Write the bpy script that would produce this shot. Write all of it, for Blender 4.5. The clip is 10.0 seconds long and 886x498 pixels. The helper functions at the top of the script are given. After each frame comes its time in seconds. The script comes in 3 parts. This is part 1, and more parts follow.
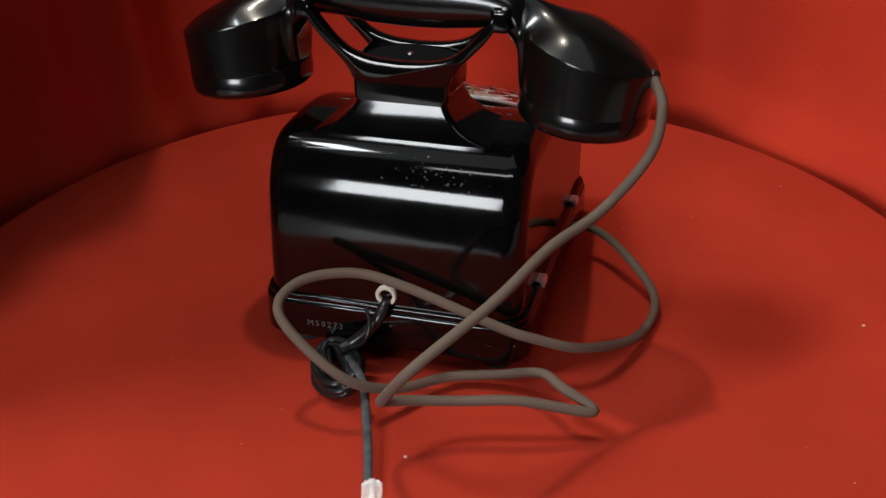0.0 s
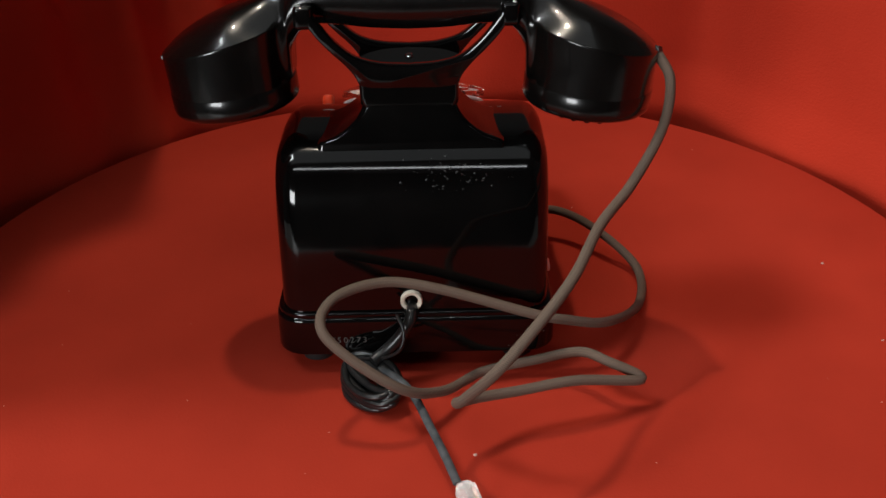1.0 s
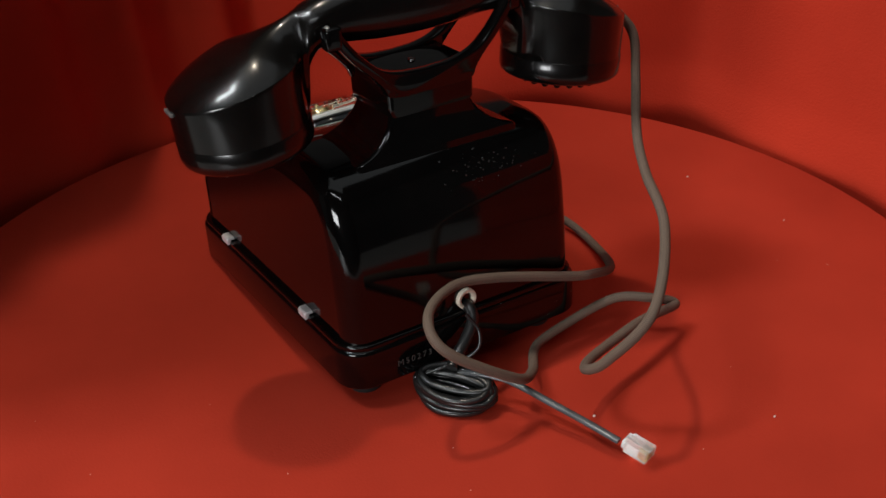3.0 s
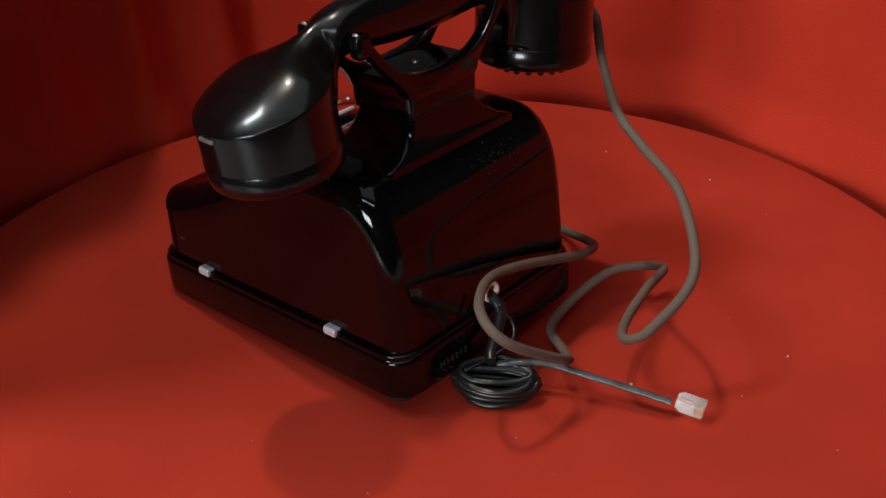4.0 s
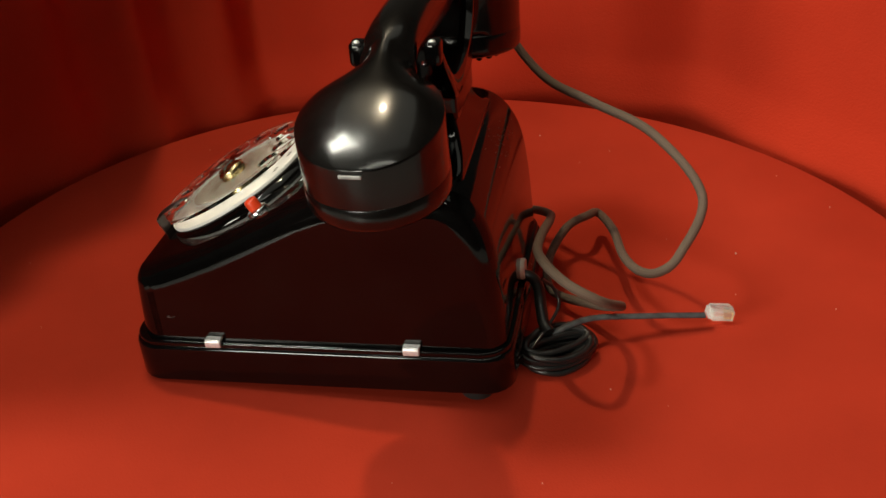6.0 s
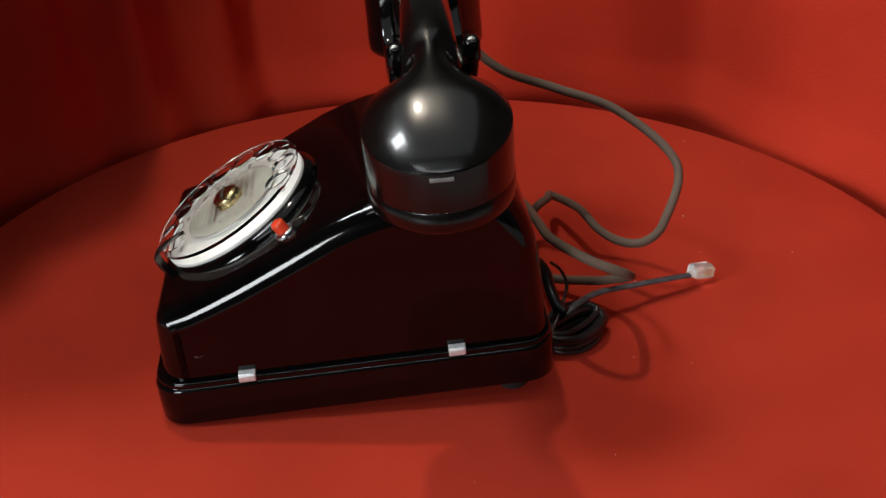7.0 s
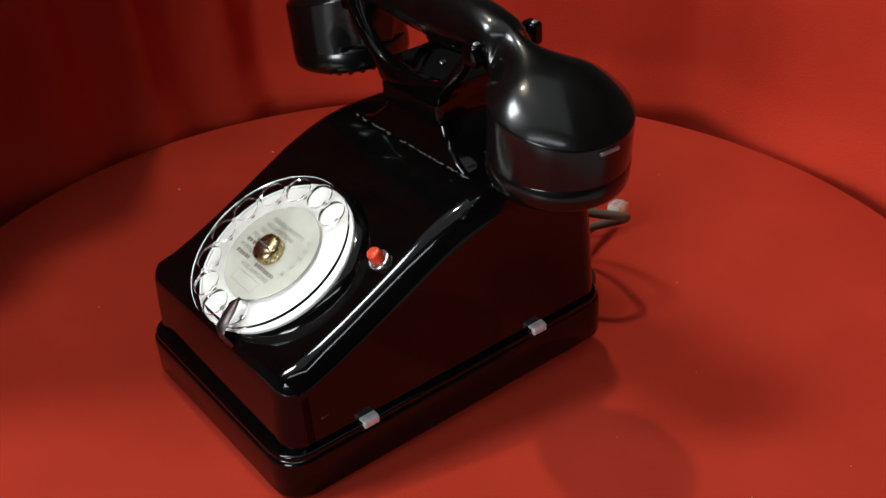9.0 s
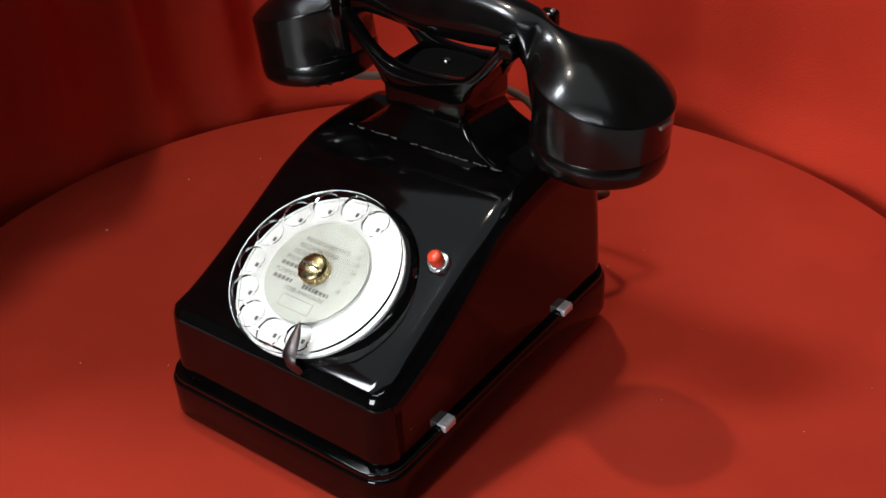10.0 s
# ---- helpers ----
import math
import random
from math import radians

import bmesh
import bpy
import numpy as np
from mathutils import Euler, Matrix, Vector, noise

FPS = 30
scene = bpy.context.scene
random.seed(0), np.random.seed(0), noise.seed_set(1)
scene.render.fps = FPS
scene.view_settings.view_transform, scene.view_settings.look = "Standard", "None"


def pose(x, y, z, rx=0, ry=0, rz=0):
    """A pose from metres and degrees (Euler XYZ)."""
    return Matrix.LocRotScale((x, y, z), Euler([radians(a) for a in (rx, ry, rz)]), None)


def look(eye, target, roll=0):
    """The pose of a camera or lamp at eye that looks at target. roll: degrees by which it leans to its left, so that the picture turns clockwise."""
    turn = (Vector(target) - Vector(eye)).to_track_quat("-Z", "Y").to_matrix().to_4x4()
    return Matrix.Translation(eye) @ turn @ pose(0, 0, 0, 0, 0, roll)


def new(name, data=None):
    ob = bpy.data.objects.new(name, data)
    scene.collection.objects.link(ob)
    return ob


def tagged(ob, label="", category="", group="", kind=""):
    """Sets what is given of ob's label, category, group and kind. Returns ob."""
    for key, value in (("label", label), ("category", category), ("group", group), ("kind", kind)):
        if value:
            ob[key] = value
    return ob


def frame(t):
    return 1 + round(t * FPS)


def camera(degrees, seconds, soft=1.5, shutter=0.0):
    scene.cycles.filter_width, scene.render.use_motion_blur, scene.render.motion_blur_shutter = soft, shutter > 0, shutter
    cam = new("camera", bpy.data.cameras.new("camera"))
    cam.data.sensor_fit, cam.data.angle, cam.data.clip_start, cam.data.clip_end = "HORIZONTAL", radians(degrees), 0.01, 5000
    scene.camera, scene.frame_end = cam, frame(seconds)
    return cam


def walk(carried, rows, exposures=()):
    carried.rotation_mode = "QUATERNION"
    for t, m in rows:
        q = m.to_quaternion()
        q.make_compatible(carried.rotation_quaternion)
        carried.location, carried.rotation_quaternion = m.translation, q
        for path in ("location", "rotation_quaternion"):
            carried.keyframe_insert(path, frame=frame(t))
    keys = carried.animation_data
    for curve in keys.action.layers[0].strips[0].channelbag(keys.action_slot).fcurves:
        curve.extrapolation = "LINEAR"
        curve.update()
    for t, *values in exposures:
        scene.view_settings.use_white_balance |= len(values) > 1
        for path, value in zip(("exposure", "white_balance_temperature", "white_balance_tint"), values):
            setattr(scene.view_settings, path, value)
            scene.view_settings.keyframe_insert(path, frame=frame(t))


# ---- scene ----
cam = camera(42.6, 10.0, soft=1.5)
CAMERA_POSE = pose(0.0, -0.457, 0.3133, 58.863, 0, -0.453) @ pose(0, 0, 0, 0, 0, -1.2375)
walk(cam, [(0.0, CAMERA_POSE), (10.0, CAMERA_POSE)],
     [(0.0, -0.13, 6500, 10), (1.5, -0.25, 6650, 10), (2.7, -0.28, 6650, 10), (4.0, -0.24, 6400, 10), (4.6, -0.14, 6700, 9), (5.1, -0.03, 7400, 7),
      (5.6, 0.0, 8400, 5), (6.8, -0.15, 6600, 9), (8.0, -0.23, 6450, 10), (10.0, -0.12, 6350, 10)])

# ---- world and light ----
world = bpy.data.worlds.new("world")
scene.world = world
world.use_nodes = True
world.node_tree.nodes["Background"].inputs[0].default_value = (0.02, 0.02, 0.022, 1)
world.node_tree.nodes["Background"].inputs[1].default_value = 0.3


def lamp(name, kind, m, energy, colour, **settings):
    data = bpy.data.lights.new(name, kind)
    data.energy, data.color = energy, colour
    ob = new(name, data)
    ob.matrix_world = m
    return ob, data


# a spot lamp above the display and a bright ceiling panel
spot, spot_data = lamp("spot_lamp_light", "SPOT", look((-0.38, 0.57, 2.4), (0.06, 0.0, 0.0)), 81.0, (1.0, 0.88, 0.72))
spot_data.spot_size, spot_data.spot_blend, spot_data.shadow_soft_size = radians(44), 0.6, 0.05
panel, panel_data = lamp("ceiling_panel_light", "AREA", look((-1.02, -0.14, 1.85), (0, 0.0, 0.05)), 28.0, (0.91, 0.96, 1.0))
panel_data.shape, panel_data.size, panel_data.size_y = "RECTANGLE", 0.36, 0.5

# a further fitting behind the camera
tube, tube_data = lamp("ceiling_tube_light", "AREA", look((-0.2, -1.2, 1.85), (0, 0.0, 0.05)), 5.0, (0.91, 0.96, 1.0))
tube_data.shape, tube_data.size, tube_data.size_y = "RECTANGLE", 1.3, 0.1

# a wide dim fill lamp, added in place of light bounced off the ceiling
bounce_fill, bounce_fill_data = lamp("ceiling_bounce_fill_light", "AREA", pose(-0.2, 0.1, 2.45), 8.0, (0.9, 0.97, 1.0))
bounce_fill_data.shape, bounce_fill_data.size, bounce_fill_data.size_y = "RECTANGLE", 2.4, 2.0

# daylight from the shop window beyond the camera
window_lamp, window_data = lamp("window_light", "AREA", look((-1.24, -2.1, 0.64), (0, 0, 0.1)), 40.0, (0.93, 0.97, 1.0))
window_data.shape, window_data.size, window_data.size_y = "RECTANGLE", 0.8, 0.58


# ---- materials ----
def material(name, colour, rough=0.5, metal=0.0, **extra):
    m = bpy.data.materials.new(name)
    m.use_nodes = True
    b = m.node_tree.nodes["Principled BSDF"]
    b.inputs["Base Color"].default_value = (*colour, 1)
    b.inputs["Roughness"].default_value = rough
    b.inputs["Metallic"].default_value = metal
    for k, v in extra.items():
        b.inputs[k.replace("_", " ")].default_value = v
    return m


def nodes(m):
    t = m.node_tree
    return t, t.nodes["Principled BSDF"], lambda kind: t.nodes.new("ShaderNode" + kind)


def mottled(m, scale, dark, light, detail=6, coordinates="Object", rough=None, bump=0.0, bump_scale=None, distance=0.001):
    """Base colour between two tones by noise, with optional roughness variation and fine relief."""
    t, b, add = nodes(m)
    co = add("TexCoord")
    n = add("TexNoise")
    n.inputs["Scale"].default_value, n.inputs["Detail"].default_value = scale, detail
    t.links.new(co.outputs[coordinates], n.inputs["Vector"])
    ramp = add("ValToRGB")
    ramp.color_ramp.elements[0].position, ramp.color_ramp.elements[1].position = 0.3, 0.72
    ramp.color_ramp.elements[0].color, ramp.color_ramp.elements[1].color = (*dark, 1), (*light, 1)
    t.links.new(n.outputs["Fac"], ramp.inputs["Fac"])
    t.links.new(ramp.outputs["Color"], b.inputs["Base Color"])
    if rough:
        r = add("MapRange")
        r.inputs["To Min"].default_value, r.inputs["To Max"].default_value = rough
        t.links.new(n.outputs["Fac"], r.inputs["Value"])
        t.links.new(r.outputs["Result"], b.inputs["Roughness"])
    if bump:
        n2 = add("TexNoise")
        n2.inputs["Scale"].default_value, n2.inputs["Detail"].default_value = bump_scale or scale * 20, 3
        t.links.new(co.outputs[coordinates], n2.inputs["Vector"])
        bp = add("Bump")
        bp.inputs["Strength"].default_value, bp.inputs["Distance"].default_value = bump, distance
        t.links.new(n2.outputs["Fac"], bp.inputs["Height"])
        t.links.new(bp.outputs["Normal"], b.inputs["Normal"])
    return m


RED_FELT = mottled(material("red_felt", (0.4, 0.03, 0.02), 0.95, Specular_IOR_Level=0.08), 14, (0.34, 0.028, 0.0135), (0.41, 0.035, 0.017), bump=0.22, bump_scale=900, distance=0.0006)
RED_CURTAIN = mottled(material("red_curtain", (0.4, 0.03, 0.02), 0.9, Specular_IOR_Level=0.08), 9, (0.36, 0.026, 0.012), (0.45, 0.034, 0.015), bump=0.4, bump_scale=700, distance=0.0006)
BLACK = mottled(material("black_bakelite", (0.006, 0.005, 0.005), 0.1, Specular_IOR_Level=0.38), 60, (0.0012, 0.0011, 0.0011), (0.0028, 0.0023, 0.0022), rough=(0.05, 0.11), bump=0.06, bump_scale=55, distance=0.0008)
BLACK_GRIP = mottled(material("handset_bakelite", (0.008, 0.007, 0.006), 0.3, Specular_IOR_Level=0.28, Coat_Weight=0.55, Coat_Roughness=0.1, Coat_IOR=1.4), 90, (0.0022, 0.0018, 0.0016), (0.0042, 0.0034, 0.003), rough=(0.2, 0.28), bump=0.04, bump_scale=80, distance=0.0006)


def scuffed(m, amount, vary=(1.0, 0.25, 1.0)):
    """Short dull scratches and chips in a glossy skin."""
    t, b, add = nodes(m)
    base, rough = b.inputs["Base Color"].links[0].from_socket, b.inputs["Roughness"].links[0].from_socket
    co, mp, n1, n2 = add("TexCoord"), add("Mapping"), add("TexNoise"), add("TexNoise")
    mp.inputs["Scale"].default_value, mp.inputs["Rotation"].default_value = vary, (0.3, 0.2, 0.5)
    n1.inputs["Scale"].default_value, n1.inputs["Detail"].default_value = 420, 2
    n2.inputs["Scale"].default_value, n2.inputs["Detail"].default_value = 26, 3
    t.links.new(co.outputs["Object"], mp.inputs[0])
    t.links.new(mp.outputs[0], n1.inputs["Vector"])
    t.links.new(co.outputs["Object"], n2.inputs["Vector"])
    mul = add("Math"); mul.operation = "MULTIPLY"
    t.links.new(n1.outputs["Fac"], mul.inputs[0]); t.links.new(n2.outputs["Fac"], mul.inputs[1])
    edge = add("MapRange")
    edge.inputs["From Min"].default_value, edge.inputs["From Max"].default_value = amount, amount + 0.025
    t.links.new(mul.outputs[0], edge.inputs["Value"])
    mix = add("MixRGB"); mix.inputs["Color2"].default_value = (0.10, 0.095, 0.09, 1)
    t.links.new(edge.outputs["Result"], mix.inputs["Fac"]); t.links.new(base, mix.inputs["Color1"])
    t.links.new(mix.outputs["Color"], b.inputs["Base Color"])
    mr = add("MixRGB"); mr.inputs["Color2"].default_value = (0.45, 0.45, 0.45, 1)
    t.links.new(edge.outputs["Result"], mr.inputs["Fac"]); t.links.new(rough, mr.inputs["Color1"])
    t.links.new(mr.outputs["Color"], b.inputs["Roughness"])
    return m


scuffed(BLACK, 0.475)
RUBBER = material("black_rubber", (0.012, 0.012, 0.012), 0.55)
CHROME = mottled(material("worn_chrome", (0.7, 0.7, 0.7), 0.18, 1.0), 300, (0.55, 0.54, 0.52), (0.8, 0.8, 0.8), rough=(0.1, 0.35))
STEEL = mottled(material("dull_steel", (0.12, 0.1, 0.1), 0.4, 1.0), 200, (0.09, 0.075, 0.075), (0.16, 0.14, 0.135), rough=(0.3, 0.5))
BRASS = mottled(material("brass", (0.6, 0.42, 0.16), 0.2, 1.0), 400, (0.44, 0.33, 0.15), (0.70, 0.56, 0.32), rough=(0.12, 0.4))
ENAMEL = mottled(material("white_enamel", (0.68, 0.68, 0.66), 0.3), 120, (0.64, 0.64, 0.62), (0.71, 0.71, 0.69))
PAPER = mottled(material("aged_paper", (0.3, 0.305, 0.27), 0.85), 90, (0.25, 0.255, 0.225), (0.34, 0.345, 0.305))
INK = material("grey_ink", (0.07, 0.07, 0.063), 0.8)
IVORY = material("ivory_grommet", (0.7, 0.62, 0.5), 0.5)
ORANGE_RED = material("red_push_button", (0.75, 0.06, 0.02), 0.3)
CLEAR = material("clear_acrylic", (0.95, 0.95, 0.93), 0.03, Transmission_Weight=1.0, IOR=1.49)
PLUG_CLEAR = material("clear_plug_plastic", (0.9, 0.9, 0.88), 0.22, Transmission_Weight=0.75, IOR=1.5)
GOLD = material("gold_contact", (0.75, 0.55, 0.22), 0.25, 1.0)
GREY_LINE = mottled(material("grey_line_cable", (0.06, 0.065, 0.07), 0.2), 200, (0.045, 0.05, 0.052), (0.09, 0.095, 0.1))
BLACK_LINE = material("black_line_cable", (0.012, 0.012, 0.012), 0.28)
WALL = mottled(material("room_plaster", (0.09, 0.085, 0.08), 0.9), 2, (0.075, 0.07, 0.066), (0.11, 0.105, 0.1))
DARK_FLOOR = mottled(material("dark_floor", (0.08, 0.07, 0.06), 0.6), 3, (0.05, 0.045, 0.04), (0.1, 0.09, 0.08))
TABLE = mottled(material("grey_laminate", (0.3, 0.3, 0.29), 0.4), 8, (0.27, 0.27, 0.26), (0.33, 0.33, 0.32))
CLIP = mottled(material("dull_aluminium", (0.85, 0.85, 0.85), 0.42, 0.55), 500, (0.7, 0.7, 0.7), (0.9, 0.9, 0.9))
STUD = mottled(material("dull_steel_stud", (0.4, 0.4, 0.39), 0.4, 0.8), 400, (0.3, 0.3, 0.29), (0.45, 0.45, 0.44), rough=(0.3, 0.5))
SCRATCH = material("scratched_bakelite", (0.02, 0.0195, 0.019), 0.3)
PALE_PAINT = material("pale_paint", (0.11, 0.10, 0.095), 0.7)
STAMP = material("worn_stamp_paint", (0.06, 0.056, 0.052), 0.7)
LINT = material("white_lint", (0.6, 0.4, 0.34), 0.9)

# woven brown textile for the handset cord: fine diagonal braid along the cord
BRAID = material("brown_braided_textile", (0.13, 0.085, 0.06), 0.85)
_t, _b, _add = nodes(BRAID)
_uv = _add("UVMap")
_sep = _add("SeparateXYZ")
_t.links.new(_uv.outputs["UV"], _sep.inputs[0])
_waves = []
for _sign in (1, -1):
    _m1 = _add("Math"); _m1.operation = "MULTIPLY"; _m1.inputs[1].default_value = 6.2832 * 5 * _sign
    _m2 = _add("Math"); _m2.operation = "MULTIPLY_ADD"; _m2.inputs[1].default_value = 8200
    _m3 = _add("Math"); _m3.operation = "SINE"
    _t.links.new(_sep.outputs["Y"], _m1.inputs[0])
    _t.links.new(_sep.outputs["X"], _m2.inputs[0])
    _t.links.new(_m1.outputs[0], _m2.inputs[2])
    _t.links.new(_m2.outputs[0], _m3.inputs[0])
    _waves.append(_m3)
_mx = _add("Math"); _mx.operation = "MAXIMUM"
_t.links.new(_waves[0].outputs[0], _mx.inputs[0]); _t.links.new(_waves[1].outputs[0], _mx.inputs[1])
_rp = _add("ValToRGB")
_rp.color_ramp.elements[0].color, _rp.color_ramp.elements[1].color = (0.082, 0.054, 0.038, 1), (0.15, 0.102, 0.073, 1)
_t.links.new(_mx.outputs[0], _rp.inputs["Fac"]); _t.links.new(_rp.outputs["Color"], _b.inputs["Base Color"])
_bp = _add("Bump"); _bp.inputs["Strength"].default_value, _bp.inputs["Distance"].default_value = 0.3, 0.0003
_t.links.new(_mx.outputs[0], _bp.inputs["Height"]); _t.links.new(_bp.outputs["Normal"], _b.inputs["Normal"])


# ---- mesh helpers (lengths in millimetres) ----
MM = 0.001


def link(name, bm, mat, parent=None, label="", smooth=60, at=None):
    """One mesh object from a bmesh in millimetres."""
    bmesh.ops.recalc_face_normals(bm, faces=bm.faces[:])
    bm.transform(Matrix.Scale(MM, 4))
    me = bpy.data.meshes.new(name)
    bm.to_mesh(me)
    bm.free()
    me.materials.append(mat)
    ob = new(name, me)
    if smooth:
        me.shade_smooth()
        me.set_sharp_from_angle(angle=radians(smooth))
    if parent:
        ob.parent = parent
    if at is not None:
        ob.matrix_local = at
    if label:
        tagged(ob, label)
    return ob


part = link


def mm(x, y, z, rx=0, ry=0, rz=0):
    return pose(x * MM, y * MM, z * MM, rx, ry, rz)


def loft(rings, cap=True, closed=False):
    """Skin a list of equal rings."""
    bm = bmesh.new()
    vs = [[bm.verts.new(p) for p in r] for r in rings]
    n = len(vs[0])
    pairs = list(zip(vs, vs[1:])) + ([(vs[-1], vs[0])] if closed else [])
    for a, b in pairs:
        for i in range(n):
            bm.faces.new((a[i], a[(i + 1) % n], b[(i + 1) % n], b[i]))
    if cap and not closed:
        bm.faces.new(vs[0][::-1])
        bm.faces.new(vs[-1])
    return bm


def lathe(profile, n=48, cap=True):
    return loft([[(r * math.cos(2 * math.pi * i / n), r * math.sin(2 * math.pi * i / n), z) for i in range(n)] for r, z in profile], cap)


def rounded_rect(x0, x1, y0, y1, r, n=6):
    out = []
    for cx, cy, a0 in ((x1 - r, y1 - r, 0), (x0 + r, y1 - r, 90), (x0 + r, y0 + r, 180), (x1 - r, y0 + r, 270)):
        for i in range(n + 1):
            a = radians(a0 + 90 * i / n)
            out.append((cx + r * math.cos(a), cy + r * math.sin(a)))
    return out


def slab(x0, x1, y0, y1, z0, z1, r, bevel=0.6, bottom=None):
    """Rounded-corner block with softened top and bottom edges."""
    bottom = bevel if bottom is None else bottom
    levels = []
    for k in range(4):
        a = radians(90 * k / 3)
        levels.append((bottom * (1 - math.sin(a)), z0 + bottom * (1 - math.cos(a))))
    for k in range(5):
        a = radians(90 * k / 4)
        levels.append((bevel * (1 - math.cos(a)), z1 - bevel + bevel * math.sin(a)))
    return loft([[(x, y, z) for x, y in rounded_rect(x0 + d, x1 - d, y0 + d, y1 - d, max(r - d, 0.05))] for d, z in levels])


def smooth_path(points, steps=8):
    """Points along a Catmull-Rom curve."""
    p = [Vector(q) for q in points]
    p = [2 * p[0] - p[1]] + p + [2 * p[-1] - p[-2]]
    out = []
    for i in range(1, len(p) - 2):
        a, b, c, d = p[i - 1:i + 3]
        for k in range(steps):
            u = k / steps
            out.append(0.5 * (2 * b + (c - a) * u + (2 * a - 5 * b + 4 * c - d) * u ** 2 + (3 * b - a - 3 * c + d) * u ** 3))
    return out + [p[-2]]


def tube_mesh(points, radius, n=10, flat=1.0, steps=8):
    """A cord along a smooth path, with length and girth as its UV."""
    path = smooth_path(points, steps) if steps else [Vector(q) for q in points]
    up = Vector((0, 0, 1))
    bm = bmesh.new()
    uv = bm.loops.layers.uv.new("UVMap")
    rings, lengths, total = [], [], 0.0
    for i, q in enumerate(path):
        d = (path[min(i + 1, len(path) - 1)] - path[max(i - 1, 0)]).normalized()
        side = d.cross(up)
        if side.length < 0.05:
            side = Vector((1, 0, 0))
        side.normalize()
        top = side.cross(d).normalized()
        total += (q - path[i - 1]).length * MM if i else 0
        lengths.append(total)
        rings.append([bm.verts.new(q + radius * (math.cos(2 * math.pi * k / n) * side + flat * math.sin(2 * math.pi * k / n) * top)) for k in range(n)])
    for i in range(len(rings) - 1):
        for k in range(n):
            f = bm.faces.new((rings[i][k], rings[i][(k + 1) % n], rings[i + 1][(k + 1) % n], rings[i + 1][k]))
            for l, (u, v) in zip(f.loops, ((lengths[i], k / n), (lengths[i], (k + 1) / n), (lengths[i + 1], (k + 1) / n), (lengths[i + 1], k / n))):
                l[uv].uv = (u, v)
    bm.faces.new(rings[0][::-1])
    bm.faces.new(rings[-1])
    return bm


def join(*meshes):
    """Several bmeshes as one."""
    out = meshes[0]
    for b in meshes[1:]:
        me = bpy.data.meshes.new("joined")
        b.to_mesh(me)
        b.free()
        out.from_mesh(me)
        bpy.data.meshes.remove(me)
    return out


def empty(name, m):
    ob = new(name)
    ob.empty_display_size = 0.02
    ob.matrix_world = m
    return ob


# ---- structure: the room, the table, the curtain behind ----
def room_plane(name, m, sx, sy, mat):
    bm = slab(-sx / 2, sx / 2, -sy / 2, sy / 2, -60, 0, 5)
    ob = link(name, bm, mat, smooth=0)
    ob.matrix_world = m
    return tagged(ob, "plain room surface of the shop", "wall", kind="structure")


room_plane("floor", pose(0, 0, -0.85), 5000, 5000, DARK_FLOOR)
room_plane("ceiling", pose(0, 0, 2.6, 180), 5000, 5000, WALL)
room_plane("wall_north", pose(0, 2.4, 0.85, 90), 5000, 3600, WALL)
room_plane("wall_south", pose(0, -2.4, 0.85, -90), 5000, 3600, WALL)
room_plane("wall_east", pose(2.4, 0, 0.85, 0, -90), 3600, 5000, WALL)
room_plane("wall_west", pose(-2.4, 0, 0.85, 0, 90), 3600, 5000, WALL)


def build_table():
    t = empty("display_table", pose(0, 0.0, -0.85))
    part("tabletop", slab(-480, 480, -420, 420, 775, 805, 20, 3), TABLE, t)
    for x in (-430, 430):
        for y in (-370, 370):
            part("leg", slab(x - 25, x + 25, y - 25, y + 25, 0, 775, 4, 1), TABLE, t)
    return tagged(t, "grey laminate display table under the turntable", "table")


build_table()


def curtain_radius(a, z):
    """Distance of the cloth from the turntable's axis by bearing and height."""
    d = math.degrees(a)
    w = 276 + 5 * math.sin(a * 7 + 0.6) + 2.5 * math.sin(a * 17 + z * 0.006)
    for at, wide, deep in ((112, 2.0, 13), (117, 2.4, -10), (123, 2.6, 12), (129, 2.0, -9), (136, 3.2, 11), (103, 4, 5), (54, 4.5, 22), (64, 3.5, -7), (44, 4.0, -8), (74, 5.0, 6), (41, 7, 5), (150, 4, 7), (163, 5, -6)):
        w += deep * math.exp(-((d - at - z * 0.012) / wide) ** 2) * (0.5 + min(max(z, 0), 160) / 160)
    w += 8 * min(max(z + 6, 0) / 30, 1) + max(-1 - z, 0) * 0.15
    lean = 0.22 - 0.2 * min(max((d - 112) / 30, 0), 1)
    return w + lean * max(z, 0)


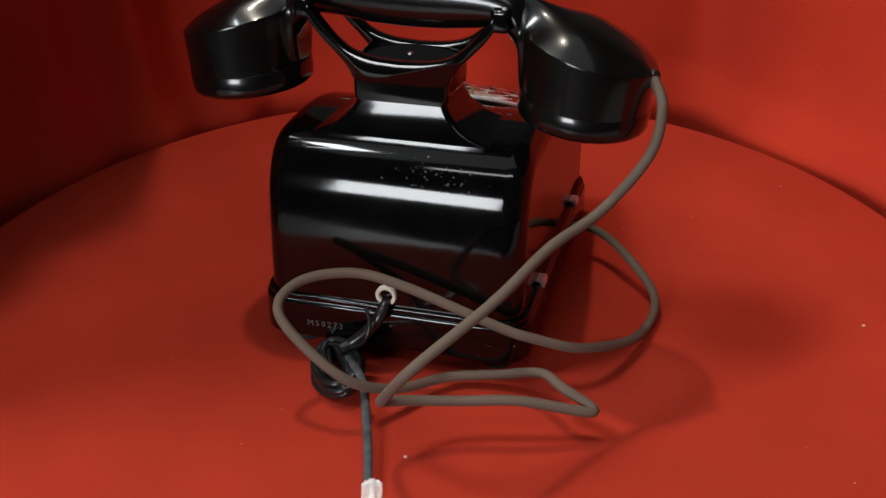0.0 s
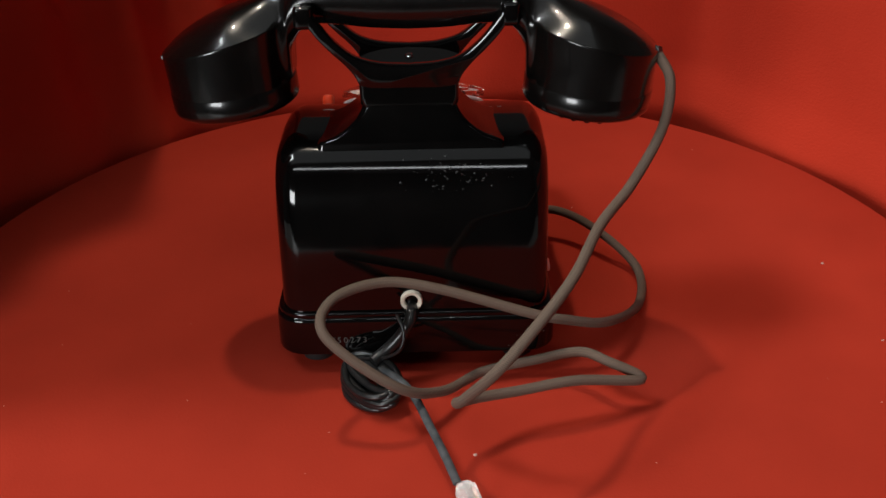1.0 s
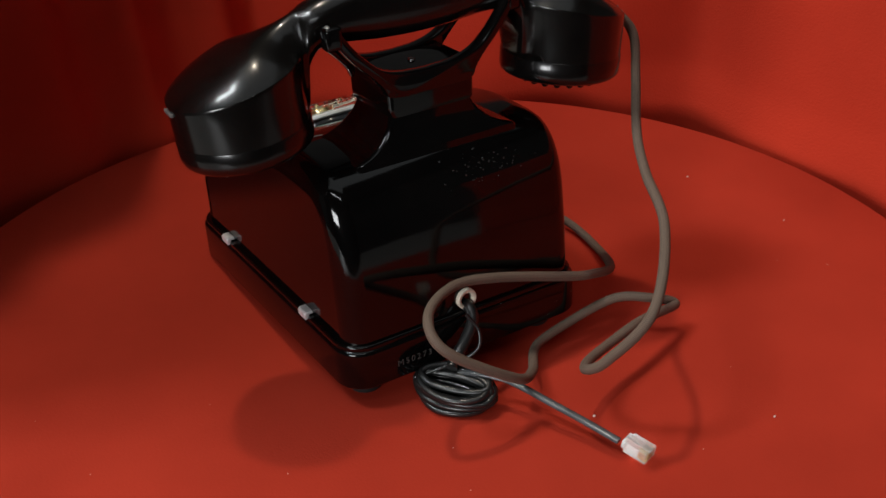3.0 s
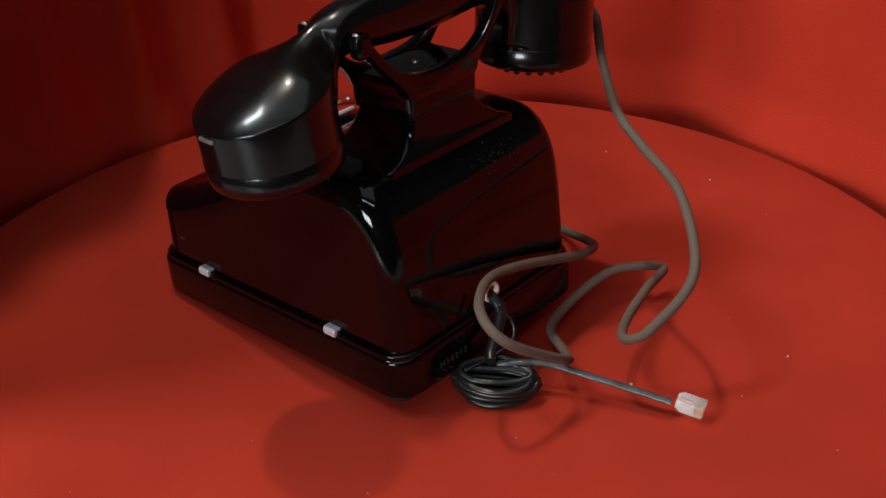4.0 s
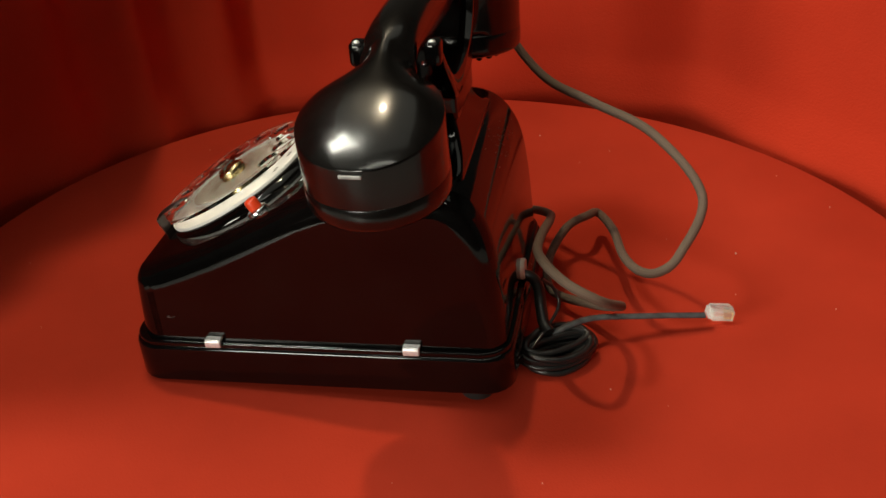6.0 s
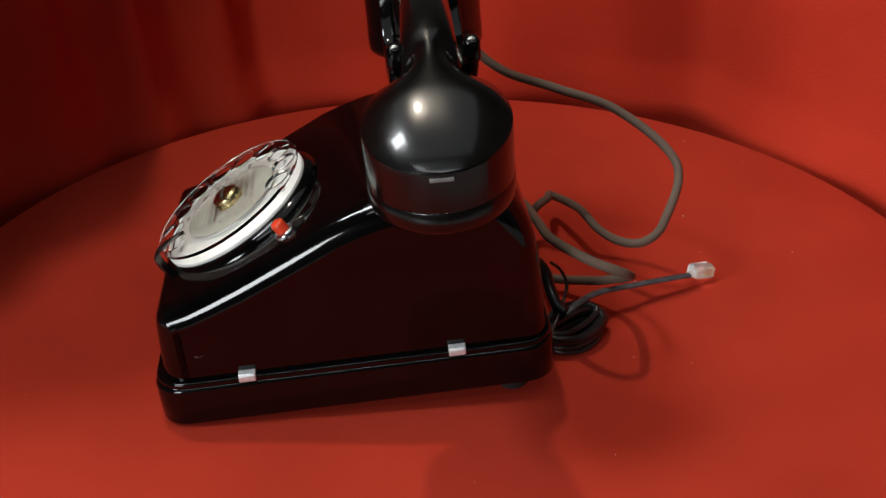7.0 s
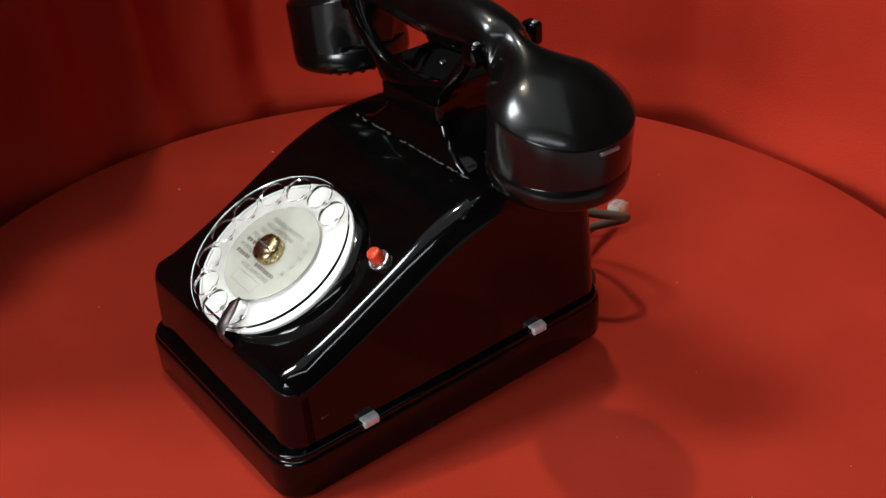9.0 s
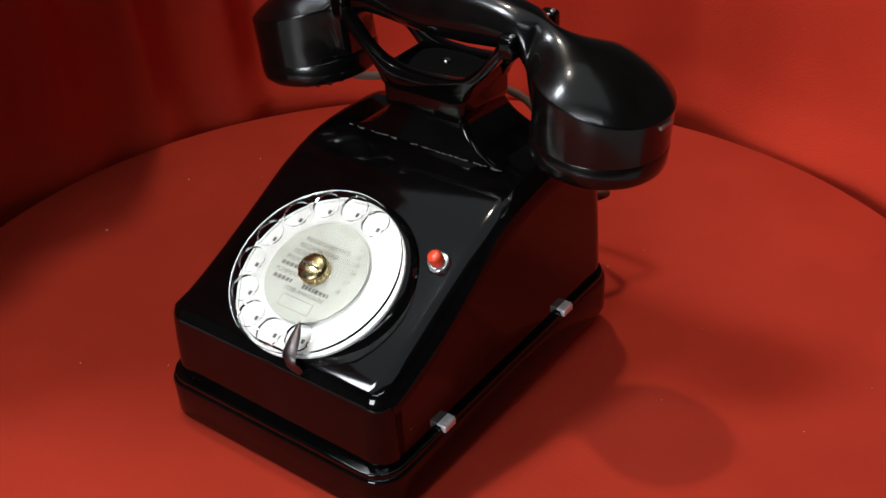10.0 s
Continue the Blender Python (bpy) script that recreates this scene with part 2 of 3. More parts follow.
def build_curtain():
    rows, cols = 56, 260
    bm = bmesh.new()
    inner, outer = [], []
    for j in range(rows + 1):
        ri, ro = [], []
        for i in range(cols + 1):
            a = radians(-32 + 228 * i / cols)
            # raised at the left, above the view, to block lamplight from the felt
            u = min(max((math.degrees(a) - 108) / 34, 0), 1)
            z = -44 + 2.5 * j if j <= 24 else 16 + (170 + 400 * u * u * (3 - 2 * u)) * (j - 24) / 32
            r = curtain_radius(a, z)
            ri.append(bm.verts.new((r * math.cos(a), r * math.sin(a), z)))
            ro.append(bm.verts.new(((r + 2) * math.cos(a), (r + 2) * math.sin(a), z)))
        inner.append(ri)
        outer.append(ro)
    for grid in (inner, outer):
        for j in range(rows):
            for i in range(cols):
                bm.faces.new((grid[j][i], grid[j][i + 1], grid[j + 1][i + 1], grid[j + 1][i]))
    for i in range(cols):
        for j in (0, rows):
            bm.faces.new((inner[j][i], inner[j][i + 1], outer[j][i + 1], outer[j][i]))
    for j in range(rows):
        for i in (0, cols):
            bm.faces.new((inner[j][i], inner[j + 1][i], outer[j + 1][i], outer[j][i]))
    ob = link("backdrop", bm, RED_CURTAIN, smooth=180)
    return tagged(ob, "red cloth curtain hung in soft folds behind the turntable", "curtain", kind="structure")


build_curtain()

# ---- the turning things ----
DEGREES_PER_SECOND = 15.88
HEADING, OFFSET, TILT, LIFT = -16.5, -9.1, -3.5, 7.4
TURNTABLE = pose(0, 0, 0)
PLACE = pose(0, 0, 0, 0, 0, HEADING) @ mm(OFFSET, 0, 0)
TELEPHONE = PLACE @ mm(0, 0, LIFT, TILT)
UNTILT = mm(0, 0, LIFT, TILT).inverted()


def levelled(bm):
    """Moves a mesh that is given level with the turntable into the tilted telephone's own space."""
    m = Matrix.Translation(UNTILT.translation / MM) @ UNTILT.to_3x3().to_4x4()
    bm.transform(m @ Matrix.Translation((-1.7, 0, 0)))
    return bm


def build_turntable():
    t = empty("turntable", TURNTABLE)
    part("platter", lathe([(258, -30), (262, -28), (263.5, -24), (263.5, -3), (262.5, -1), (260.5, 0), (200, 0), (120, 0), (60, 0)], 128), RED_FELT, t)
    part("spindle", lathe([(60, -45), (60, -30)], 48), RUBBER, t)
    lint = bmesh.new()
    rnd = random.Random(4)
    spots = [(202.0, -18.8, 0.95), (-14.4, -102.5, 0.95), (190.5, -86.3, 0.9), (34.3, -161.3, 0.95)]
    spots += [(r * math.cos(a), r * math.sin(a), rnd.uniform(0.25, 0.5)) for r, a in ((rnd.uniform(90, 255), rnd.uniform(0, 6.283)) for _ in range(26))]
    for x, y, s in spots:
        bmesh.ops.create_icosphere(lint, subdivisions=1, radius=s, matrix=Matrix.Translation((x, y, s * 0.3)) @ Matrix.Diagonal((1, rnd.uniform(0.4, 0.9), 0.5, 1)))
    tagged(part("lint", lint, LINT, t, "white specks of lint"), kind="stuff")
    return tagged(t, "round display turntable covered with red felt", "turntable")


turntable = build_turntable()


def body_profile():
    """Side outline of the housing (y, z), from the lower back over the top to the lower front."""
    back = [(-43.8, 19, 0), (-43.2, 35, 0), (-42.4, 50, 0), (-41.5, 60, 0), (-40.3, 69, 0), (-38.0, 77.2, 0), (-34.2, 84.4, 0), (-29.0, 89.9, 0), (-22.8, 93.2, 0), (-16.5, 94.4, 0), (-10, 94.7, 0)]
    pts = [(p.x, p.y) for p in smooth_path(back, 3)]
    pts += [(2, 95.0), (12, 94.7), (22, 93.3), (32, 90.6), (44, 86), (56, 80), (70, 73.0), (84, 66.2), (97, 60.6), (106.4, 57.0)]
    for k in range(1, 7):
        a = radians(58 - 55 * k / 6)
        pts.append((106.8 + 12 * math.cos(a), 46 + 12 * math.sin(a)))
    return pts + [(119.6, 36), (120.4, 19)]


def inset(points, d):
    """The outline moved inwards by d, its two lower ends kept at their height."""
    out = []
    for i, (y, z) in enumerate(points):
        a, b = points[max(i - 1, 0)], points[min(i + 1, len(points) - 1)]
        ty, tz = b[0] - a[0], b[1] - a[1]
        n = math.hypot(ty, tz)
        out.append((y + d * tz / n, z - d * ty / n if 0 < i < len(points) - 1 else z))
    return out


def fork_plate(y0, y1):
    """One horned plate of the cradle, a U with thick arms, its edges softened."""
    outer = smooth_path([(0, 117, 0), (14, 117, 0), (20.3, 118.5, 0), (22.5, 122.5, 0), (26.5, 127.5, 0), (33, 134, 0), (38.5, 140.5, 0), (42.6, 147.2, 0)], 4)
    inner = smooth_path([(39.6, 149.4, 0), (34.5, 142.3, 0), (28.5, 135.6, 0), (21.5, 130.2, 0), (12, 127.4, 0), (0, 126.6, 0)], 4)
    side = [(p.x, p.y) for p in outer + inner]
    outline = side + [(-x, z) for x, z in reversed(side[1:-1])]
    rings = []
    for d, y in ((0.9, y0), (0.25, y0 + 0.3), (0.0, y0 + 1.0), (0.0, y1 - 1.0), (0.25, y1 - 0.3), (0.9, y1)):
        ring = []
        for i, (x, z) in enumerate(outline):
            (xa, za), (xb, zb) = outline[i - 1], outline[(i + 1) % len(outline)]
            n = math.hypot(xb - xa, zb - za) or 1
            ring.append((x - d * (zb - za) / n, y, z + d * (xb - xa) / n))
        rings.append(ring)
    return loft(rings)


def build_telephone():
    t = empty("telephone", TELEPHONE)
    # plinth with its slightly proud rim
    part("base", slab(-62.2, 62.2, -46.5, 124.9, 0.8, 19.5, 13, 2.2, 1.2), BLACK, t)
    part("base_rim", slab(-61.3, 61.3, -45.6, 124.0, 19.2, 21.6, 13, 1.0, 0.3), BLACK, t)
    # housing
    prof, r, hw = body_profile(), 10.0, 58.8
    quarter = [(r * (1 - math.cos(radians(90 * k / 8))), hw - r + r * math.sin(radians(90 * k / 8))) for k in range(9)]
    sections = [(d, -x) for d, x in reversed(quarter)] + quarter
    rings = []
    for d, x in sections:
        rings.append([(x, y, z) for y, z in inset(prof, d)])
    shell = loft(rings, cap=False)
    for ring in (rings[0], rings[-1]):
        # flat flanks in upright strips
        above = [shell.verts.new(p) for p in ring]
        foot = [shell.verts.new((x, y, 18.9)) for x, y, z in ring]
        for i in range(len(ring) - 1):
            shell.faces.new((above[i], above[i + 1], foot[i + 1], foot[i]))
    part("housing", shell, BLACK, t, "glossy black housing with scuffed sloping top", 50)
    # neck: flared foot rising into the cradle
    neck = []
    for z, hx, y0, y1, rr in ((86, 40.5, -27.4, 13, 2.6), (93.6, 39.8, -27.2, 13, 2.6), (94.6, 37.6, -26.9, 12.8, 2.6), (95.6, 34.6, -26.5, 12.4, 2.6), (97, 31.2, -26.0, 12, 2.6), (98.8, 28.2, -25.4, 11.6, 2.6), (101, 25.5, -24.6, 11, 2.6), (103.5, 23, -23.8, 10.4, 2.6), (106.5, 21, -22.9, 10, 2.6), (110.2, 19.4, -22.0, 9.6, 2.6)):
        neck.append([(x, y, z) for x, y in rounded_rect(-hx, hx, y0, y1, rr)])
    part("neck", loft(neck), BLACK, t)
    chips, rnd = bmesh.new(), random.Random(12)
    for k in range(60):
        x = rnd.uniform(-41, 41)
        s = rnd.uniform(0.15, 0.55)
        bmesh.ops.create_icosphere(chips, subdivisions=1, radius=s, matrix=Matrix.Translation((x, 13.4 + rnd.uniform(-0.3, 0.5), 94.5)) @ Matrix.Diagonal((rnd.uniform(1, 3.5), 1, 0.6, 1)))
    tagged(part("worn_seam", chips, PALE_PAINT, t, "pale worn paint along the seam"), kind="stuff")
    # scratched patch on the rounded upper back edge
    scuffs = bmesh.new()
    wall = [p for p in body_profile() if p[0] < -20 and p[1] > 60]
    for k in range(64):
        x = rnd.gauss(19, 11)
        (ya, za), (yb, zb) = (lambda i: (wall[i], wall[i + 1]))(min(max(round(rnd.gauss(len(wall) * 0.42, 1.6)), 0), len(wall) - 2))
        f = rnd.random()
        if abs(x) < 46:
            s = rnd.uniform(0.1, 0.34)
            turn = Matrix.Rotation(math.atan2(zb - za, yb - ya), 4, "X")
            bmesh.ops.create_icosphere(scuffs, subdivisions=1, radius=s, matrix=Matrix.Translation((x, ya + f * (yb - ya), za + f * (zb - za))) @ turn @ Matrix.Rotation(rnd.uniform(-0.8, 0.8), 4, "Z") @ Matrix.Diagonal((rnd.uniform(0.8, 3.0), rnd.uniform(0.6, 1.4), 0.35, 1)))
    tagged(part("scuff_patch", scuffs, SCRATCH, t, "pale scratches worn into the upper back edge"), kind="stuff")
    # cradle: a saddle block between two horned plates
    saddle = []
    for z, hx in ((109.2, 19.9), (110, 20.6), (113, 20.8), (118, 20.9), (122, 21.2), (125.2, 21.8), (126, 21.4)):
        saddle.append([(x, y, z) for x, y in rounded_rect(-hx, hx, -23.4, 11.4, 2.4)])
    cradle = part("cradle", loft(saddle), BLACK, t)
    for y0, y1 in ((-23.6, -17.6), (5.6, 11.6)):
        part("fork", fork_plate(y0, y1), BLACK, cradle, smooth=40)
        for x in (-42.3, 42.3):
            y = (y0 + y1) / 2
            horn = slab(-4.0, 4.0, -3.2, 3.2, -4.5, 5.2, 2.2, 1.6, 2.0)
            part("horn_tip", horn, BLACK, cradle, at=mm(x, y, 147.0))
            part("horn_stud", lathe([(1.7, -0.6), (1.7, 0.5), (1.2, 0.8), (0.2, 0.9)], 14), STUD, cradle, "small bright metal stud", at=mm(x - 2.2 if x < 0 else x + 2.2, y, 151.4, 0, -50 if x < 0 else 50))
    part("cradle_screw", lathe([(1.7, 0), (1.7, 0.6), (1.2, 1.1), (0.2, 1.3)], 14), CHROME, cradle, at=mm(0, -7.2, 125.8))
    # spring clips along both sides, grommet, number
    for x in (-61.9, 61.9):
        for y in (-3.8, 84.6):
            s = 1 if x > 0 else -1
            clip = join(slab(-1.2, 1.2, -3.6, 3.6, 19.8, 23.4, 0.6, 0.8), slab(-3.4, 0.5, -3.6, 3.6, 22.2, 23.6, 0.4, 0.3) if s > 0 else slab(-0.5, 3.4, -3.6, 3.6, 22.2, 23.6, 0.4, 0.3))
            part("spring_clip", clip, CLIP, t, "small bright metal clip", at=mm(x - s * 0.4, y, 0))
    part("grommet", lathe([(2.9, -3), (2.9, 1.2), (3.4, 1.9), (4.5, 1.9), (4.9, 1.2), (4.9, -3)], 24, False), IVORY, t, "ivory ring", at=mm(-1.4, -43.6, 26.8, 90))
    for x in (-46, 46):
        part("rubber_foot", lathe([(7, -9.2), (7.5, -8), (7.5, 2.5)], 24), RUBBER, t, at=mm(x, -28, 0))
        part("rubber_foot", lathe([(7, -1.6), (7.5, -1), (7.5, 2.5)], 24), RUBBER, t, at=mm(x, 106, 0))
    return tagged(t, "glossy black bakelite rotary desk telephone standing on red felt", "telephone")


telephone = build_telephone()


def text_mesh(words, size, depth=0.02, align="LEFT", spacing=1.0):
    """Lettering as a mesh, in millimetres."""
    cu = bpy.data.curves.new("lettering", "FONT")
    cu.body, cu.size, cu.extrude, cu.align_x, cu.resolution_u, cu.space_character = words, size, depth, align, 2, spacing
    ob = bpy.data.objects.new("lettering", cu)
    scene.collection.objects.link(ob)
    bpy.context.view_layer.update()
    me = bpy.data.meshes.new_from_object(ob)
    bpy.data.objects.remove(ob)
    bm = bmesh.new()
    bm.from_mesh(me)
    bpy.data.meshes.remove(me)
    return bm


def pierced_disc(radius, holes, hole_radius, ring, start, step, centre, z0, z1):
    """A disc with round finger holes and an open middle."""
    bm = bmesh.new()
    edges = []

    def circle(cx, cy, r, n):
        vs = [bm.verts.new((cx + r * math.cos(2 * math.pi * i / n), cy + r * math.sin(2 * math.pi * i / n), z0)) for i in range(n)]
        for i in range(n):
            edges.append(bm.edges.new((vs[i], vs[(i + 1) % n])))

    circle(0, 0, radius, 96)
    circle(0, 0, centre, 48)
    for k in range(holes):
        a = radians(start + step * k)
        circle(ring * math.cos(a), ring * math.sin(a), hole_radius, 28)
    bmesh.ops.triangle_fill(bm, edges=edges, use_beauty=True)
    drop = [f for f in bm.faces if math.hypot(*f.calc_center_median().xy) < centre * 0.96 or any(
        math.hypot(f.calc_center_median().x - ring * math.cos(radians(start + step * k)), f.calc_center_median().y - ring * math.sin(radians(start + step * k))) < hole_radius * 0.9 for k in range(holes))]
    bmesh.ops.delete(bm, geom=drop, context="FACES_ONLY")
    got = bmesh.ops.extrude_face_region(bm, geom=bm.faces[:])
    bmesh.ops.translate(bm, verts=[v for v in got["geom"] if isinstance(v, bmesh.types.BMVert)], vec=(0, 0, z1 - z0))
    bmesh.ops.recalc_face_normals(bm, faces=bm.faces[:])
    return bm


def build_dial():
    """The rotary dial on the sloping front; its own z is the slope's normal, its own -y runs down the slope."""
    seat = mm(-1.2, 81.3, 64.2, -27.6) @ pose(0, 0, 0, 0, 0, 180)
    dial = part("dial", lathe([(40.5, -4), (40.5, 2.5), (39.5, 4.4), (37.5, 5.6), (36.4, 6.2), (35.0, 6.2)], 72), BLACK, telephone, "black dial mount with white number ring", at=seat)
    part("bezel_ring", lathe([(35.6, 5.8), (36.4, 6.0), (36.5, 7.1), (36.1, 7.6), (35.6, 7.7), (35.2, 7.3)], 72, False), ENAMEL, dial)
    part("number_plate", lathe([(35.4, 5.8), (35.4, 6.9), (34.9, 7.2), (10, 7.2)], 72), ENAMEL, dial, "white enamel number plate")
    wheel = part("finger_wheel", pierced_disc(36.9, 10, 5.9, 29.9, 64, 25.5, 6, 11.3, 12.8), CLEAR, dial, "clear plastic finger wheel with ten holes", 40)
    wheel.visible_shadow = False
    part("index_card", lathe([(22.6, 9.0), (22.6, 9.4), (3, 9.4)], 60), PAPER, dial, "yellowed paper index card")
    part("hub", lathe([(20.5, 7.1), (21, 9.0)], 48), ENAMEL, dial)
    part("brass_screw", lathe([(6.4, 9.4), (6.5, 13.6), (6.2, 14.4), (5.2, 15.2), (3.3, 15.8), (0.3, 16.1)], 32), BRASS, dial, "brass centre screw")
    part("screw_slot", slab(-4.6, 4.6, -0.4, 0.4, 15.4, 16.2, 0.3, 0.1), INK, dial, at=pose(0, 0, 0, 0, 0, -4))
    lines = (("RENSEIGNEMENTS", -13.4, 10.9), ("RECLAMATIONS", -14.6, 7.6), ("TELEGRAMMES", -15.6, 4.3), ("POLICE", -17.0, 1.0), ("POMPIERS", -18.4, -5.2), ("VOIR ANNUAIRE", -9.6, -11.4))
    for words, x, y in lines:
        part("card_lettering", text_mesh(words, 2.75), INK, dial, smooth=0, at=mm(x, y, 9.44))
    for words, x, y in (("12", 12.4, 10.9), ("13", 13.6, 7.6), ("14", 14.2, 4.0), ("17", 14.0, -0.6), ("18", 12.6, -5.0)):
        part("card_numeral", text_mesh(words, 2.6), INK, dial, smooth=0, at=mm(x, y, 9.44))
    # rows too small to read
    for x0, x1, y in ((-17.5, -8.5, -1.9), (-17.4, -7.8, -8.2), (-2, 11.5, -8.6)):
        x = x0
        while x < x1 - 0.8:
            w = 0.9 + 0.8 * abs(math.sin(7.3 * x + 3.1 * y))
            part("print_bar", slab(x, min(x + w, x1), y, y + 1.7, 9.41, 9.46, 0.05, 0.01), INK, dial, smooth=0)
            x += w + 0.5
    # small printed marks that show through the finger holes
    for k in range(10):
        a = radians(64 + 25.5 * k)
        for off, w in ((-1.7, 1.5), (0.9, 1.1)):
            part("print_bar", slab(off, off + w, -0.9, 1.0, 7.21, 7.26, 0.1, 0.01), INK, dial, smooth=0, at=mm(29.6 * math.cos(a), 29.6 * math.sin(a), 0))
    frame_bm = join(*[slab(a, b, c, d, 9.41, 9.45, 0.05, 0.01) for a, b, c, d in ((-8, 8, -13.2, -13.0), (-8, 8, -18.2, -18.0), (-8, -7.8, -18, -13), (7.8, 8, -18, -13))])
    part("card_box", frame_bm, INK, dial, smooth=0)
    # a flat blade that rises at the rim and tapers inwards over the wheel
    blade = []
    for x, y, z, half in ((14.6, -38.0, 1.5, 3.4), (14.5, -38.0, 9.5, 3.6), (14.3, -37.2, 13.2, 3.6), (13.8, -35.4, 14.2, 3.5), (12.8, -31.5, 14.5, 3.1), (11.6, -27.5, 14.4, 2.4), (10.6, -24.5, 14.2, 1.5), (9.9, -22.2, 14.0, 0.4)):
        up = z < 10
        blade.append([(x + sx * half, y - (0.8 if up else 0.25 * sx) * (sz if up else 1), z + (0 if up else sz * 0.45)) for sx, sz in ((-1, -1), (-0.6, 1), (0.6, 1), (1, -1))])
    stop = loft(blade)
    part("finger_stop", stop, STEEL, dial, "bent metal finger stop")
    return dial


build_dial()


def build_button():
    seat = mm(-43.0, 60.5, 77.6, -29)
    b = part("push_button", lathe([(2.9, 0.5), (2.9, 4.2), (2.6, 4.9), (1.8, 5.3), (0.2, 5.4)], 24), ORANGE_RED, telephone, "orange-red push button", at=seat @ mm(0, 0, 1.4))
    part("button_nut", lathe([(4.8, -1.0), (4.8, 1.2), (4.2, 1.8), (3.0, 1.8), (3.0, 0)], 24, False), CHROME, b, at=mm(0, 0, -1.4))
    for x, y in ((-36.0, 68.5), (-34.2, 66.0)):
        part("small_rivet", lathe([(0.9, -0.5), (0.9, 0.3), (0.3, 0.7)], 10), CHROME, telephone, at=mm(x - 1.7, y, 73.6 + (68 - y) * 0.55, -29))


build_button()

part("serial_number", text_mesh("M50273", 4.2, spacing=1.35), STAMP, telephone, "pale stamped serial number", 0, at=mm(-39.0, -46.62, 7.2, 90))


def build_cords():
    cord = [(106, -9, 136), (111, -15, 126), (108, -22, 108), (93, -42, 92), (77, -67, 87), (62, -97, 79), (37, -121, 61), (22, -113, 38), (19, -104, 29), (27, -95, 24), (45, -87, 21), (69, -81, 21), (98, -72, 14), (84, -67, 20), (73, -57, 18), (55, -50, 9), (31, -54, 6), (13, -75, 12), (-6, -88, 25), (-34, -80, 45), (-32, -64, 52), (-12, -51, 52), (12, -49, 47), (52, -50, 34), (67, -48, 29), (88, -36, 19), (108, -3, 6), (112, 31, 6), (93, 55, 15), (75, 71, 17), (58, 74, 15)]
    part("handset_cord", levelled(tube_mesh(cord, 2.22, 12, steps=10)), BRAID, telephone, "brown braided textile cord")
    # the line: out of the grommet, wound into a hank, then to the plug
    part("line_cord", levelled(tube_mesh([(0.3, -38, 33.5), (0.3, -46, 33), (-1.5, -50, 29), (-7, -52, 22), (-13, -54, 17), (-17, -57, 15)], 2.7, 10)), BLACK_LINE, telephone, "black rubber line cord")
    hank = bmesh.new()
    rnd = random.Random(8)
    pts = []
    turns = 10
    for k in range(turns * 14 + 1):
        a = 2 * math.pi * k / 14
        lane = (k / 14) / turns
        rx, ry = 18.5 - 3.5 * abs(2 * lane - 1) + rnd.uniform(-0.6, 0.6), 6.5 + 4.0 * math.sin(lane * 23)
        ca, sa = math.cos(radians(-58)), math.sin(radians(-58))
        u, v = rx * math.cos(a), ry * math.sin(a)
        pts.append((-18.0 + u * ca - v * sa, -61 + u * sa + v * ca, 3.0 + 9 * lane + rnd.uniform(-0.3, 0.3) + 2.0 * math.sin(a)))
    part("cord_hank", levelled(tube_mesh(pts, 1.7, 8, 0.8, 4)), BLACK_LINE, telephone, "line cord wound into a hank")
    part("loose_strand", levelled(tube_mesh([(-30, -47, 9), (-22, -52, 13), (-12, -57, 17), (-5, -60, 23), (-3, -57, 30), (-6, -52, 36)], 0.8, 8)), BLACK_LINE, telephone)
    lead = part("plug_lead", levelled(tube_mesh([(-14, -58, 12), (-8, -66, 14), (0, -77, 13.5), (8, -97, 11), (14, -113, 9), (18.5, -127, 7.5)], 1.9, 10, 0.6)), GREY_LINE, telephone, "flat grey telephone lead")
    seat = UNTILT @ mm(20.8, -133.5, 7.2, 0, 0, 18) @ pose(0, 0, 0, 8)
    body = join(slab(-4.0, 4.0, -6.5, 4.0, -2.6, 2.6, 0.5, 0.4), slab(-3.0, 3.0, 3.8, 5.6, -2.0, 2.0, 0.4, 0.3))
    plug = part("plug", body, PLUG_CLEAR, telephone, "clear plastic modular plug", at=seat)
    plug.visible_shadow = False
    part("latch", slab(-1.4, 1.4, -6.5, 5.0, 2.7, 3.6, 0.3, 0.3), PLUG_CLEAR, plug, at=pose(0, 0, 0, 6))
    for k in range(4):
        x = -2.0 + 1.35 * k
        part("contact", slab(x - 0.3, x + 0.3, -6.3, -2.4, -1.9, 2.3, 0.1, 0.05), GOLD, plug)


build_cords()


HANDSET = TELEPHONE @ mm(0.0, -6.4, 0, 0, 0, -2.7)


